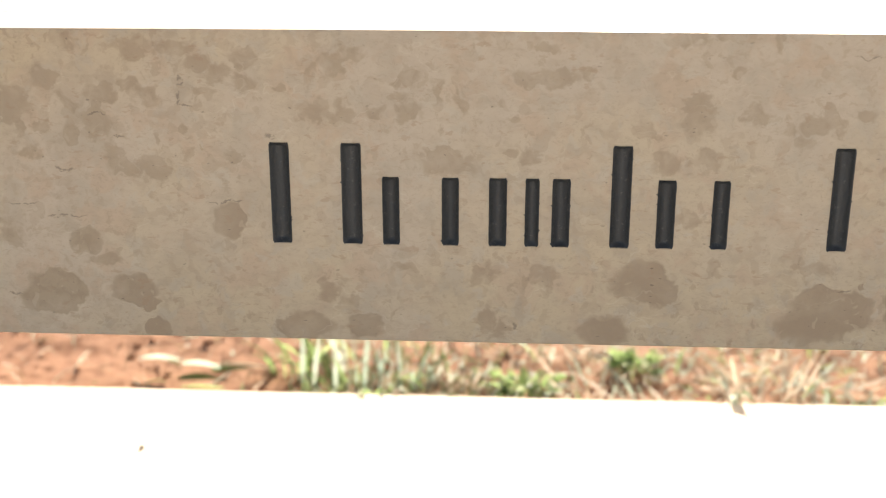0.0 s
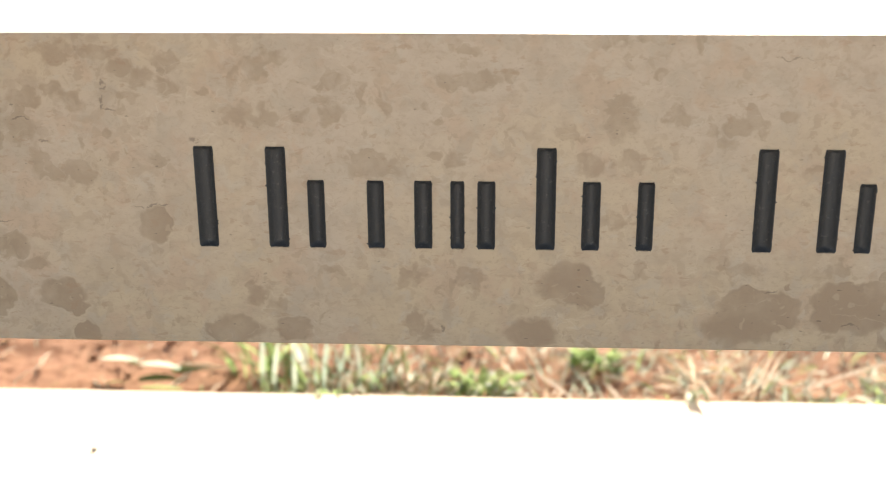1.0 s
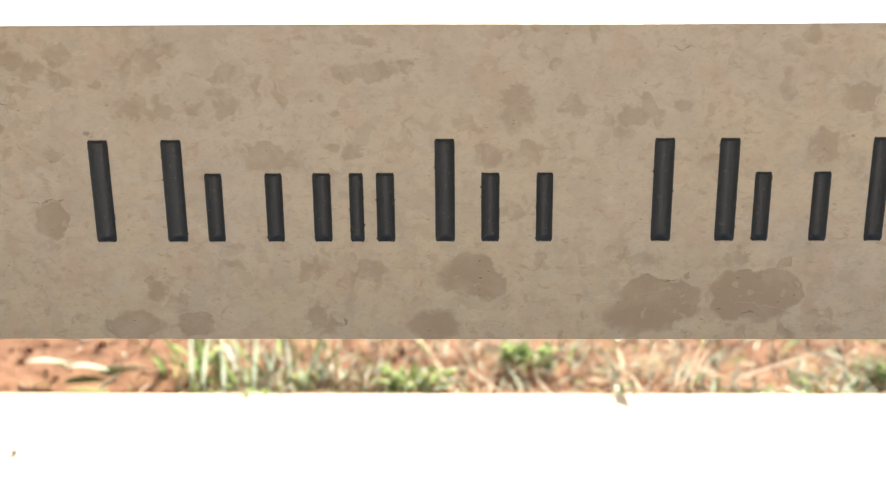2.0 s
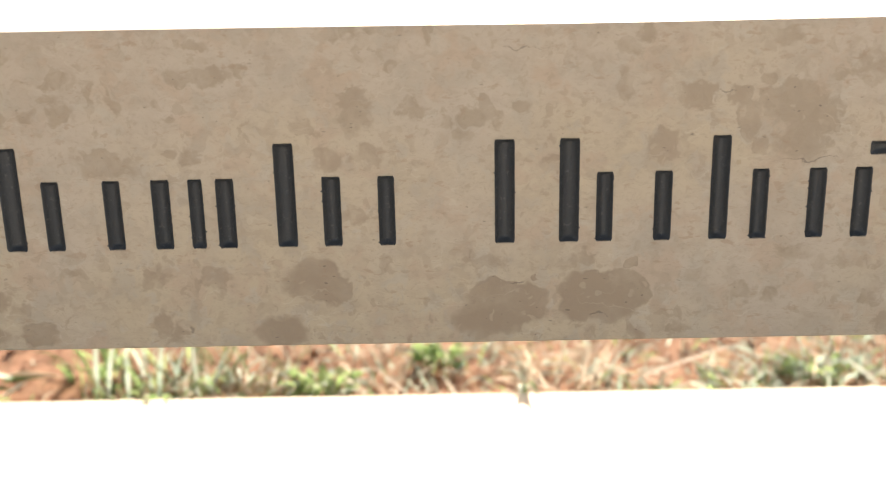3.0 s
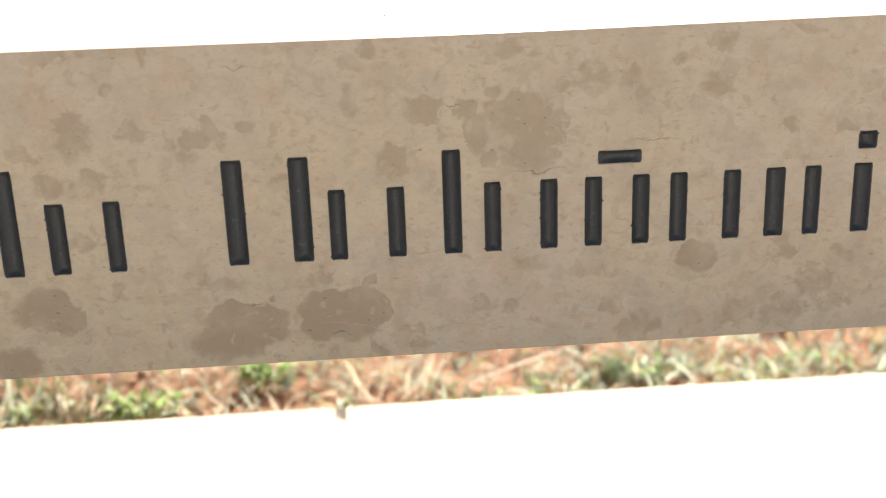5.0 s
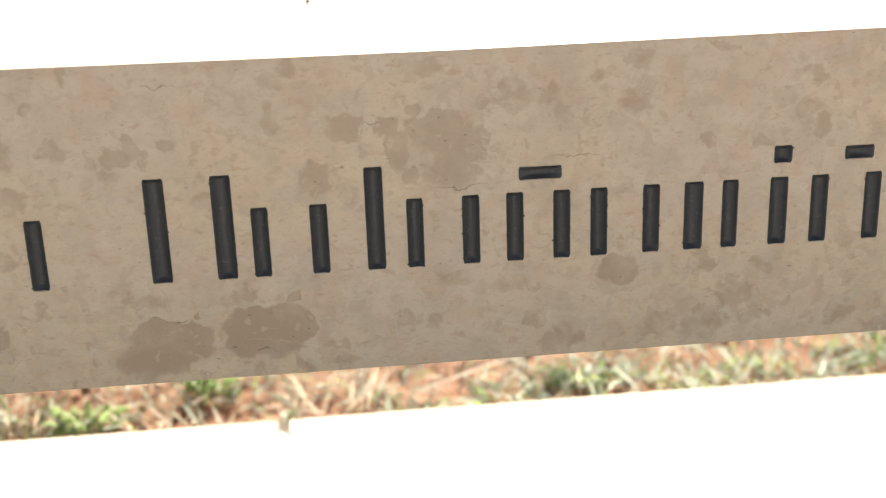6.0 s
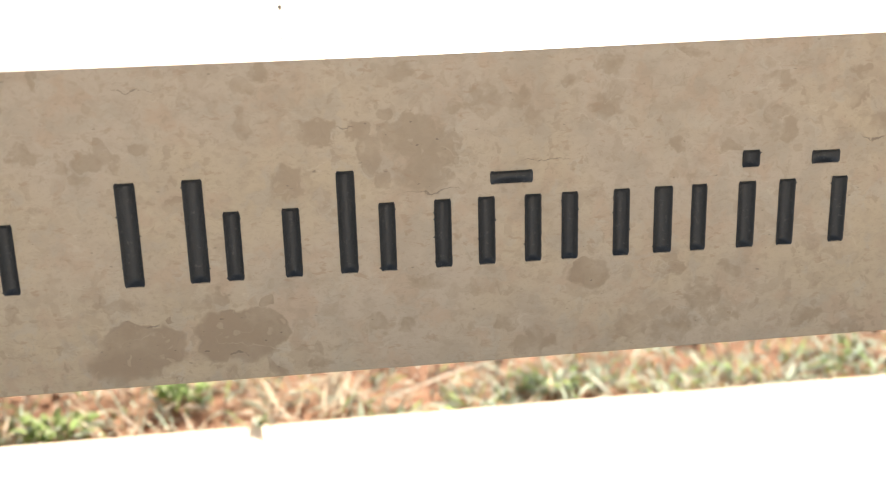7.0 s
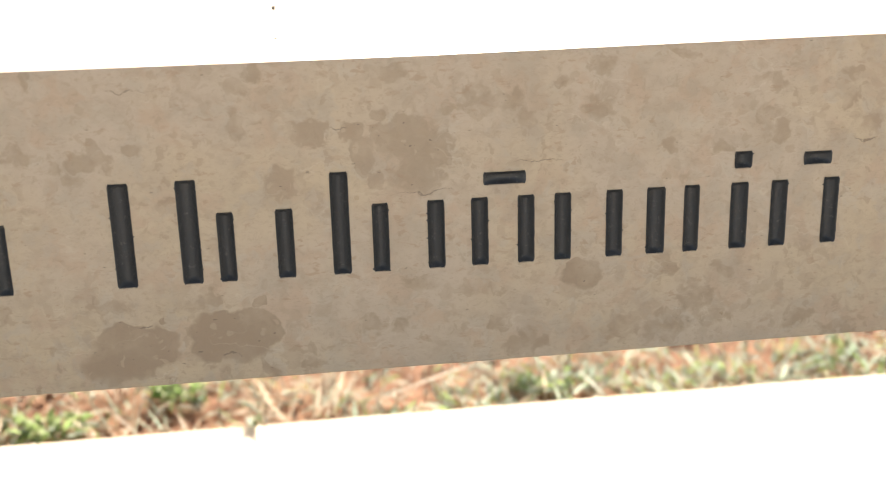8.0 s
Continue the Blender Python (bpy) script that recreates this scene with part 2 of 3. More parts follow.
    col = n.mix(n.ramp(grain, 0.50, 0.74, 0.0, 0.40), col, (0.25, 0.18, 0.118))
    flat = n.vec("MULTIPLY", p, (0.55, 1.0, 1.25))
    rust = n.math("MULTIPLY", n.ramp(n.noise(flat, 165, 3, 0.6, 0.3), 0.60, 0.66), n.ramp(n.noise(p, 17, 2), 0.38, 0.58))
    col = n.mix(n.math("MULTIPLY", rust, 0.46), col, (0.285, 0.172, 0.100))
    # little open pits, thickest in the blotches, and single cracks and chips
    pit_gate = n.math("MAXIMUM", n.math("MULTIPLY", n.ramp(n.noise(p, 40, 2), 0.48, 0.60), 0.75), n.math("MULTIPLY", blotch, 0.9))
    pit = n.math("MULTIPLY", n.ramp(n.noise(flat, 340, 1.5, 0.5), 0.69, 0.74), pit_gate)
    split = n.math("MULTIPLY", n.ramp(nearest(FLAWS, r), 1.05, 0.6, 0.0, 0.8), n.ramp(n.noise(p, 300, 2), 0.36, 0.50))
    hole = n.math("MAXIMUM", pit, split)
    col = n.mix(n.math("MULTIPLY", hole, 0.75), col, (0.12, 0.080, 0.050))
    # relief
    fine = n.noise(p, 900, 3, 0.6)
    height = n.math("MULTIPLY_ADD", fine, 0.12, n.math("MULTIPLY", m2, 0.15))
    height = n.math("SUBTRACT", height, n.math("MULTIPLY", hole, 1.0))
    n.bump(height, 0.24, 0.0010)
    rough = n.math("ADD", n.math("MULTIPLY_ADD", blotch, 0.04, 0.24), n.math("MULTIPLY", n.noise(p, 75, 4), 0.12))
    return n.finish(col, rough, 0.6)


def groove_paint():
    n = Nodes("black_groove_paint")
    p = n.place()
    worn = n.ramp(n.noise(p, 330, 5, 0.7), 0.58, 0.68)
    streak = n.noise(n.vec("MULTIPLY", p, (3.0, 1, 0.5)), 240, 4, 0.6)
    col = n.mix(streak, (0.023, 0.0225, 0.022), (0.042, 0.041, 0.040))
    col = n.mix(n.math("MULTIPLY", worn, 0.45), col, (0.115, 0.108, 0.098))
    n.bump(n.noise(p, 420, 4, 0.65), 0.45, 0.0012)
    return n.finish(col, n.ramp(streak, 0.3, 0.7, 0.38, 0.58), 0.5)


def terra_rossa():
    n = Nodes("red_earth")
    p = n.place()
    big, mid, fine = n.noise(p, 7, 3), n.noise(p, 55, 5, 0.6), n.noise(p, 420, 4, 0.65)
    col = n.mix(n.ramp(mid, 0.35, 0.65), (0.195, 0.102, 0.066), (0.300, 0.174, 0.120))
    col = n.mix(n.math("MULTIPLY", n.ramp(big, 0.42, 0.62), 0.4), col, (0.285, 0.172, 0.110))
    col = n.mix(n.math("MULTIPLY", n.ramp(fine, 0.52, 0.7), 0.45), col, (0.37, 0.26, 0.195))
    n.bump(n.math("MULTIPLY_ADD", fine, 0.4, mid), 0.6, 0.005)
    return n.finish(col, 0.95, 0.2)


def pale_paving():
    n = Nodes("pale_paving_stone")
    p = n.place()
    col = n.mix(n.ramp(n.noise(p, 4, 4), 0.3, 0.7), (0.72, 0.675, 0.61), (0.79, 0.75, 0.69))
    col = n.mix(n.math("MULTIPLY", n.ramp(n.noise(p, 160, 5, 0.7), 0.5, 0.75), 0.3), col, (0.65, 0.60, 0.53))
    n.bump(n.noise(p, 300, 5, 0.65), 0.4, 0.002)
    return n.finish(col, 0.75, 0.35)


def blade(name, low, high, sheer=0.45):
    """A leaf or stalk that lets some light through."""
    n = Nodes(name)
    p = n.place()
    col = n.mix(n.math("FRACT", n.math("ADD", n.island(), n.random())), low, high)
    col = n.mix(n.math("MULTIPLY", n.noise(p, 130, 3), 0.35), col, tuple(0.6 * v for v in low))
    n.finish(col, 0.5, 0.35)
    tl = n.tree.nodes.new("ShaderNodeBsdfTranslucent")
    n.link(col, tl.inputs["Color"])
    both = n.tree.nodes.new("ShaderNodeMixShader")
    both.inputs[0].default_value = sheer
    n.link(n.bsdf.outputs[0], both.inputs[1])
    n.link(tl.outputs[0], both.inputs[2])
    n.link(both.outputs[0], n.out.inputs["Surface"])
    return n.mat


def grit():
    n = Nodes("grey_grit")
    col = n.mix(n.noise(n.place(), 900, 3), (0.045, 0.047, 0.050), (0.085, 0.087, 0.090))
    return n.finish(col, 0.9, 0.2)


STONE, PAINT, EARTH, PAVING, GRIT = limestone(), groove_paint(), terra_rossa(), pale_paving(), grit()
GREEN = blade("green_grass", (0.21, 0.350, 0.135), (0.39, 0.530, 0.270), 0.62)
PALE = blade("grey_green_leaf", (0.31, 0.42, 0.365), (0.53, 0.62, 0.57), 0.60)
STRAW = blade("dry_straw", (0.43, 0.38, 0.31), (0.65, 0.60, 0.53), 0.55)
# dull green leaves, with the shade low in the tufts put into the colour
SHADE_GREEN = blade("dull_shaded_green_leaf", (0.085, 0.135, 0.055), (0.19, 0.26, 0.125), 0.35)
LITTER = blade("brown_litter", (0.25, 0.19, 0.13), (0.40, 0.33, 0.235), 0.4)


# ---- mesh helpers ----
def mesh_object(name, verts, faces, materials, parent=None, label="", indices=None, smooth=False):
    me = bpy.data.meshes.new(name)
    me.from_pydata([tuple(v) for v in verts], [], faces)
    for m in materials:
        me.materials.append(m)
    if indices is not None:
        me.polygons.foreach_set("material_index", indices)
    if smooth:
        me.polygons.foreach_set("use_smooth", [True] * len(me.polygons))
    me.update()
    ob = new(name, me)
    if parent is not None:
        ob.parent = parent
    if label:
        ob["label"] = label
    return ob


def part(name, bm, material, parent, label="", smooth=False):
    me = bpy.data.meshes.new(name)
    bm.to_mesh(me)
    bm.free()
    me.materials.append(material)
    if smooth:
        me.polygons.foreach_set("use_smooth", [True] * len(me.polygons))
    ob = new(name, me)
    ob.parent = parent
    if label:
        ob["label"] = label
    return ob


def steps(a, b, d):
    k = max(1, round((b - a) / d))
    return [a + (b - a) * i / k for i in range(k + 1)]


# ---- ground: one sheet of red earth to the horizon ----
def soil_height(x, y):
    if y < 0.44 or y > 2.4 or x < -1.4 or x > 2.2:
        # unseen earth west of the pavement, raised there to dim and redden the bounce
        return -0.034 if y > 0.44 or x < -1.0 else -0.075
    v = Vector((x, y, 0))
    h = 0.006 * noise.noise(v * 9) + 0.004 * noise.noise(v * 26 + Vector((7, 0, 0)))
    h += 0.004 * abs(noise.noise(v * 60)) + 0.002 * noise.noise(v * 150)
    fade = min(1, (2.4 - y) / 0.4, (x + 1.4) / 0.3, (2.2 - x) / 0.3)
    return -0.034 + h * max(0, fade)


def ground_sheet():
    far = [4, 8, 20, 60, 200, 700, 2500]
    xs = [-v - 1 for v in reversed(far)] + steps(-2.5, -0.75, 0.1)[:-1] + steps(-0.75, 1.5, 0.006) + steps(1.5, 3.5, 0.1)[1:] + [v + 3 for v in far]
    ys = [-v - 4 for v in reversed(far)] + steps(-6, 0.40, 0.8) + steps(0.436, 0.80, 0.006) + steps(0.8, 1.3, 0.02)[1:] + steps(1.3, 3, 0.1)[1:] + [v + 1 for v in far]
    verts = [(x, y, soil_height(x, y)) for y in ys for x in xs]
    k = len(xs)
    faces = [(r * k + c, r * k + c + 1, (r + 1) * k + c + 1, (r + 1) * k + c) for r in range(len(ys) - 1) for c in range(k - 1)]
    ob = mesh_object("ground", verts, faces, [EARTH], smooth=True)
    return tagged(ob, "dry crumbly red earth with sparse grass", "ground", kind="structure")


ground_sheet()


def paving_sheet():
    """A thick pale slab; its far edge, against the earth, is a little uneven and rounded."""
    # the unseen west end is made up, to weaken light bounced onto the bench
    xs = steps(-1.12, 2.0, 0.02) + [5, 10]
    profile = [(-7, -0.07), (-7, 0.0), (0.428, 0.0), (0.4318, -0.0012), (0.433, -0.005), (0.433, -0.07)]
    verts = []
    for x in xs:
        wob = 0.0016 * noise.noise(Vector((x * 6, 3, 0))) + 0.0007 * noise.noise(Vector((x * 40, 5, 0)))
        for y, z in profile:
            verts.append((x, y + (wob if y > 0 else 0), z))
    k = len(profile)
    faces = [(c * k + r, c * k + (r + 1) % k, (c + 1) * k + (r + 1) % k, (c + 1) * k + r) for c in range(len(xs) - 1) for r in range(k)]
    faces += [tuple(reversed(range(k))), tuple((len(xs) - 1) * k + r for r in range(k))]
    ob = mesh_object("pavement", verts, faces, [PAVING])
    return tagged(ob, "pale stone pavement bleached by strong sunlight", "pavement", kind="structure")


paving_sheet()

# ---- the bench: a long limestone slab on two blocks, with engraved marks along its face ----
X0, X1, DEPTH, ZB, ZT = -0.87, 1.73, 0.60, 0.239, 0.4432
BASE, SMALL, TALL = 0.3065, 0.3510, 0.3725
# engraved bars: from, to, low, high; one or two upright strokes for each place of the writing
BARS = [
    (0.0262, 0.0385, BASE, TALL), (0.0720, 0.0845, BASE, TALL),
    (0.0980, 0.1085, BASE, SMALL), (0.1360, 0.1465, BASE, SMALL),
    (0.1660, 0.1770, BASE, SMALL), (0.1890, 0.1975, BASE, SMALL),
    (0.2060, 0.2170, BASE, SMALL), (0.2430, 0.2550, BASE, TALL),
    (0.2720, 0.2830, BASE, SMALL), (0.3065, 0.3165, BASE, SMALL),
    (0.3790, 0.3910, BASE, TALL), (0.4190, 0.4310, BASE, TALL),
    (0.4420, 0.4520, BASE, SMALL), (0.4780, 0.4885, BASE, SMALL),
    (0.5125, 0.5235, BASE, TALL),
    (0.5380, 0.5480, BASE, SMALL), (0.5730, 0.5835, BASE, SMALL),
    (0.6010, 0.6115, BASE, SMALL), (0.6310, 0.6415, BASE, SMALL),
    (0.6550, 0.6655, BASE, SMALL), (0.6890, 0.6995, BASE, SMALL),
    (0.7160, 0.7280, BASE, SMALL), (0.7410, 0.7510, BASE, SMALL),
    (0.7725, 0.7840, BASE, SMALL),
    (0.8000, 0.8110, BASE, SMALL), (0.8360, 0.8465, BASE, SMALL),
]
# the small marks above the writing
MARKS = [(0.6090, 0.6360, 0.3590, 0.3670), (0.7740, 0.7855, 0.3605, 0.3715), (0.8210, 0.8400, 0.3605, 0.3690)]

bench = new("stone_bench")
tagged(bench, "long beige limestone bench with black engraved marks on its face", "bench")


def chip(x, seed, size):
    """How far an edge of the slab is worn away at x."""
    v = Vector((x * 35, seed, 0))
    worn = 0.25 * size * (noise.noise(v * 0.3) + 1) + 0.25 * size * noise.noise(v * 3)
    nick = max(0.0, noise.noise(Vector((x * 55, seed + 9, 0))) - 0.45) * 4 * size
    return worn + nick


def seat_slab():
    cuts = set(round(x, 5) for x in steps(X0, X1, 0.005))
    holes = BARS + MARKS
    for a, b, low, high in holes:
        cuts = {x for x in cuts if not (a - 0.0012 < x < a + 0.0012 or b - 0.0012 < x < b + 0.0012)} | {a, b}
    xs = sorted(cuts)
    verts, faces = [], []

    def vert(*co):
        verts.append(co)
        return len(verts) - 1

    rings = []
    for x in xs:
        sag = ZT - 0.0014 * math.exp(-(((x - 0.52) / 0.27) ** 2))  # the arris is a little hollow there
        ct, cb = 0.0005 + chip(x, 2, 0.0006), 0.0010 + chip(x, 5, 0.0008)
        rings.append([vert(x, 0, ZB + cb), vert(x, 0, sag - ct), vert(x, ct * 0.35, sag - ct * 0.3), vert(x, ct * 1.2, sag),
                      vert(x, DEPTH - 0.002, ZT), vert(x, DEPTH, ZT - 0.002), vert(x, DEPTH, ZB + 0.002), vert(x, DEPTH - 0.002, ZB),
                      vert(x, cb * 1.2, ZB), vert(x, cb * 0.35, ZB + cb * 0.3)])
    for i in range(len(xs) - 1):
        a, b = rings[i], rings[i + 1]
        for j in range(1, 10):
            faces.append((a[j], b[j], b[(j + 1) % 10], a[(j + 1) % 10]))
        mid = (xs[i] + xs[i + 1]) / 2
        here = sorted((low, high) for p0, p1, low, high in holes if p0 < mid < p1)
        left, right = a[0], b[0]
        for low, high in here:
            la, lb = vert(xs[i], 0, low), vert(xs[i + 1], 0, low)
            faces.append((left, right, lb, la))
            left, right = vert(xs[i], 0, high), vert(xs[i + 1], 0, high)
        faces.append((left, right, b[1], a[1]))
    faces.append(tuple(rings[0]))
    faces.append(tuple(reversed(rings[-1])))
    return mesh_object("seat_slab", verts, faces, [STONE], bench)


slab = seat_slab()


def engraved_bar(a, b, low, high, seed):
    """A cut groove with sloping walls and a hollow bottom, painted black; here and there the paint bleeds over the rim."""
    rnd = random.Random(seed)
    w, deep = b - a, min(0.0050, 0.45 * (b - a))
    across = [0.0, 0.06, 0.20, 0.36, 0.5, 0.64, 0.80, 0.94, 1.0]
    depth = [0.0, 0.30, 0.66, 0.90, 1.0, 0.90, 0.66, 0.30, 0.0]
    zs = steps(low, high, 0.0009)
    verts, faces, k = [], [], len(across) + 2
    for r, z in enumerate(zs):
        end = min(1.0, (z - low) / 0.0024, (high - z) / 0.0024)
        rag = []
        for side in (3.0, 8.0):
            run = 0.00022 + 0.00016 * noise.noise(Vector((z * 900, seed * 3.7, side))) + 0.00012 * noise.noise(Vector((z * 260, seed * 1.9, side)))
            rag.append(max(0.0, run) + (rnd.uniform(0.0004, 0.0012) if rnd.random() < 0.018 else 0))
        corner = 0.0007 * (1 - min(1.0, (z - low) / 0.0012, (high - z) / 0.0012))
        lift = -0.0003 if 0 < r < len(zs) - 1 else -0.0001
        row = [(a + corner - rag[0], lift, z)]
        for u, v in zip(across, depth):
            d = deep * v * (0.2 + 0.8 * end) + (0.00016 * noise.noise(Vector((z * 500, u * 6, seed))) if 0 < u < 1 else 0)
            row.append((a + corner + (w - 2 * corner) * u, d + (lift if u in (0.0, 1.0) else 0), z))
        row.append((b - corner + rag[1], lift, z))
        verts += row
    for r in range(len(zs) - 1):
        for c in range(k - 1):
            faces.append((r * k + c, r * k + c + 1, (r + 1) * k + c + 1, (r + 1) * k + c))
    # close both ends of the cut up to the face
    for r, z, s in ((0, low, -1), (len(zs) - 1, high, 1)):
        base = len(verts)
        for c in range(k):
            x = verts[r * k + c][0]
            verts.append((x, -0.0003, z + s * (0.0003 + 0.0002 * noise.noise(Vector((x * 700, seed, s))))))
        for c in range(k - 1):
            quad = (r * k + c, r * k + c + 1, base + c + 1, base + c)
            faces.append(quad if s > 0 else tuple(reversed(quad)))
    return mesh_object("engraved_bar", verts, faces, [PAINT], slab, "black painted groove" if seed == 0 else "", smooth=True)


for i, bar in enumerate(BARS + MARKS):
    engraved_bar(*bar, i)


def bench_leg(x):
    bm = bmesh.new()
    bmesh.ops.create_cube(bm, size=1)
    for v in bm.verts:
        v.co = (x + v.co.x * 0.16, 0.225 + v.co.y * 0.40, ZB / 2 + v.co.z * ZB)
    bmesh.ops.bevel(bm, geom=bm.edges[:], offset=0.004, segments=2, affect="EDGES")
    return part("leg", bm, STONE, bench)


bench_leg(-0.70)
bench_leg(1.56)


# ---- grit on the paving and on the seat ----
def grain(x, y, z, size, label, flat=0.6):
    bm = bmesh.new()
    bmesh.ops.create_icosphere(bm, subdivisions=2, radius=size)
    for v in bm.verts:
        v.co *= 1 + 0.35 * noise.noise(v.co / size * 0.9 + Vector((x * 50, y * 50, 0)))
        v.co.z *= flat
    me = bpy.data.meshes.new("grit_grain")
    bm.to_mesh(me)
    bm.free()
    me.materials.append(GRIT)
    ob = new("grit_grain", me)
    ob.location = (x, y, z + size * flat * 0.8)
    return tagged(ob, label, "grit")


grain(-0.180, 0.291, 0.0, 0.0024, "tiny grey grain of grit on pale pavement", 0.9)
grain(0.481, 0.334, ZT, 0.0024, "tiny grey grain of grit on the bench seat", 1.0)
grain(0.484, 0.106, ZT, 0.0012, "tiny crumb of grit near the seat edge", 0.35)


# ---- plants ----
class Sward:
    """Collects blades: tapering, bent, creased strips."""

    def __init__(self, seed):
        self.verts, self.faces, self.kinds, self.runs, self.rnd = [], [], [], [], random.Random(seed)

    def blade(self, x, y, z, way, length, width, rise, bend, kind, parts=5, twist=0.0):
        """way: compass direction in degrees; rise: angle above the ground at the root; bend: how much it droops to the tip; twist: turn about its own line."""
        base, pos = len(self.verts), Vector((x, y, z))
        flat = Vector((math.cos(radians(way)), math.sin(radians(way)), 0))
        side = Vector((-flat.y, flat.x, 0))
        for i in range(parts + 1):
            u = i / parts
            half = 0.5 * width * (0.55 + 0.9 * u if u < 0.4 else 0.91 * (1 - ((u - 0.4) / 0.6) ** 1.6) + 0.02)
            ang = radians(rise - bend * u)
            up = flat * -math.sin(ang) + Vector((0, 0, math.cos(ang)))
            c, d = math.cos(radians(twist)), math.sin(radians(twist))
            out, top = side * c + up * d, up * c - side * d
            self.verts += [pos - out * half + top * half * 0.5, pos.copy(), pos + out * half + top * half * 0.5]
            pos = pos + (flat * math.cos(ang) + Vector((0, 0, math.sin(ang)))) * (length / parts)
            pos.z = max(pos.z, 0.002 if pos.y < 0.436 else -0.036)
        for i in range(parts):
            a = base + 3 * i
            self.faces += [(a, a + 1, a + 4, a + 3), (a + 1, a + 2, a + 5, a + 4)]
            self.kinds += [kind, kind]
        self.runs.append((base, len(self.verts), len(self.faces) - 2 * parts, len(self.faces)))

    def tuft(self, x, y, count, tall, spread, kinds, wide=0.003, rise=(55, 95), bend=(10, 70)):
        r = self.rnd
        for _ in range(count):
            a, d = r.uniform(0, 360), spread * math.sqrt(r.random())
            px, py = x + d * math.cos(radians(a)), y + d * math.sin(radians(a)) * 0.7
            if py < 0.438:
                py = 0.438 + 0.01 * r.random()
            self.blade(px, py, soil_height(px, py) - 0.002, a + r.gauss(0, 50), tall * r.uniform(0.5, 1.1), wide * r.uniform(0.6, 1.3),
                       r.uniform(*rise), r.uniform(*bend), r.choice(kinds), 5, r.uniform(-60, 60))

    def finish(self, name, label, category, kind="", group="", piece="blade"):
        """All in one mesh where kind is stuff, else a thing with every blade as a part of its own."""
        kinds = [GREEN, PALE, STRAW, LITTER, SHADE_GREEN]
        if kind == "stuff" or len(self.runs) == 1:
            ob = mesh_object(name, self.verts, self.faces, kinds, indices=self.kinds, smooth=True)
            return tagged(ob, label, category, group, kind)
        thing = new(name)
        root = self.verts[self.runs[0][0] + 1].copy()
        thing.location = root
        for v0, v1, f0, f1 in self.runs:
            verts = [v - root for v in self.verts[v0:v1]]
            faces = [tuple(i - v0 for i in f) for f in self.faces[f0:f1]]
            mesh_object(piece, verts, faces, [kinds[self.kinds[f0]]], thing, smooth=True)
        return tagged(thing, label, category, group)


G, P, S, L, D = 0, 1, 2, 3, 4


def big_tuft():
    s = Sward(3)
    s.tuft(0.010, 0.555, 46, 0.080, 0.080, [G, D, D, P, P], 0.0045, (45, 105), (5, 80))
    s.tuft(-0.080, 0.560, 16, 0.065, 0.028, [G, G, D], 0.007, (40, 90), (20, 80))
    s.tuft(0.060, 0.492, 170, 0.036, 0.075, [D, D, P, S, S, L, L], 0.0036, (0, 80), (0, 80))
    s.tuft(-0.005, 0.495, 110, 0.040, 0.060, [G, D, D, P, S], 0.0042, (10, 90), (0, 90))
    for x, way, tall in ((-0.060, 95, 0.085), (-0.047, 75, 0.075), (-0.018, 97, 0.09), (0.013, 80, 0.085), (0.055, 105, 0.07), (0.030, 60, 0.06)):
        s.blade(x, 0.490 + 0.03 * s.rnd.random(), -0.035, way, tall, 0.0065, 80, 25, P, 6, s.rnd.uniform(-30, 30))
    for x, way in ((0.020, -80), (0.027, -105), (0.033, -62)):
        s.blade(x, 0.452, -0.022, way, 0.055, 0.005, 80, 120, G, 6)
    s.tuft(0.120, 0.500, 150, 0.034, 0.070, [P, S, L, L, L, D, D], 0.0040, (0, 70), (0, 80))
    s.tuft(0.090, 0.560, 60, 0.050, 0.070, [G, D, P, S, L], 0.0042, (20, 95), (0, 80))
    s.finish("grass_tuft", "thick tuft of green and bleached grass in red earth", "grass", group="grass tufts")


big_tuft()


def lying_weed():
    """Broad grey-green leaves lying on the earth, with a dry stem."""
    s = Sward(8)
    z = -0.012
    s.blade(-0.216, 0.538, z, 177, 0.050, 0.018, 6, 12, P, 7, 34)
    s.blade(-0.160, 0.518, z, 174, 0.050, 0.019, 10, 18, P, 7, 34)
    s.blade(-0.160, 0.516, z + 0.006, -6, 0.068, 0.008, 2, 8, S, 4, 30)
    s.blade(-0.145, 0.470, -0.016, 178, 0.052, 0.012, 4, 8, G, 6, 20)
    s.blade(-0.170, 0.520, z - 0.004, 12, 0.044, 0.010, 8, 20, D, 5, 40)
    s.blade(-0.212, 0.528, z, 178, 0.014, 0.012, 30, 40, D, 4, 30)
    # a dark blade in place of the shadow below the second leaf
    s.blade(-0.205, 0.503, z - 0.008, 4, 0.050, 0.012, 6, 16, D, 5, 30)
    s.blade(-0.060, 0.555, z, 120, 0.060, 0.012, 60, 60, G, 5, 20)
    s.blade(-0.068, 0.551, z, 150, 0.045, 0.010, 30, 40, G, 5, 50)
    s.finish("weed", "grey-green broad-leaved weed lying flat on red earth", "weed", piece="leaf")


lying_weed()


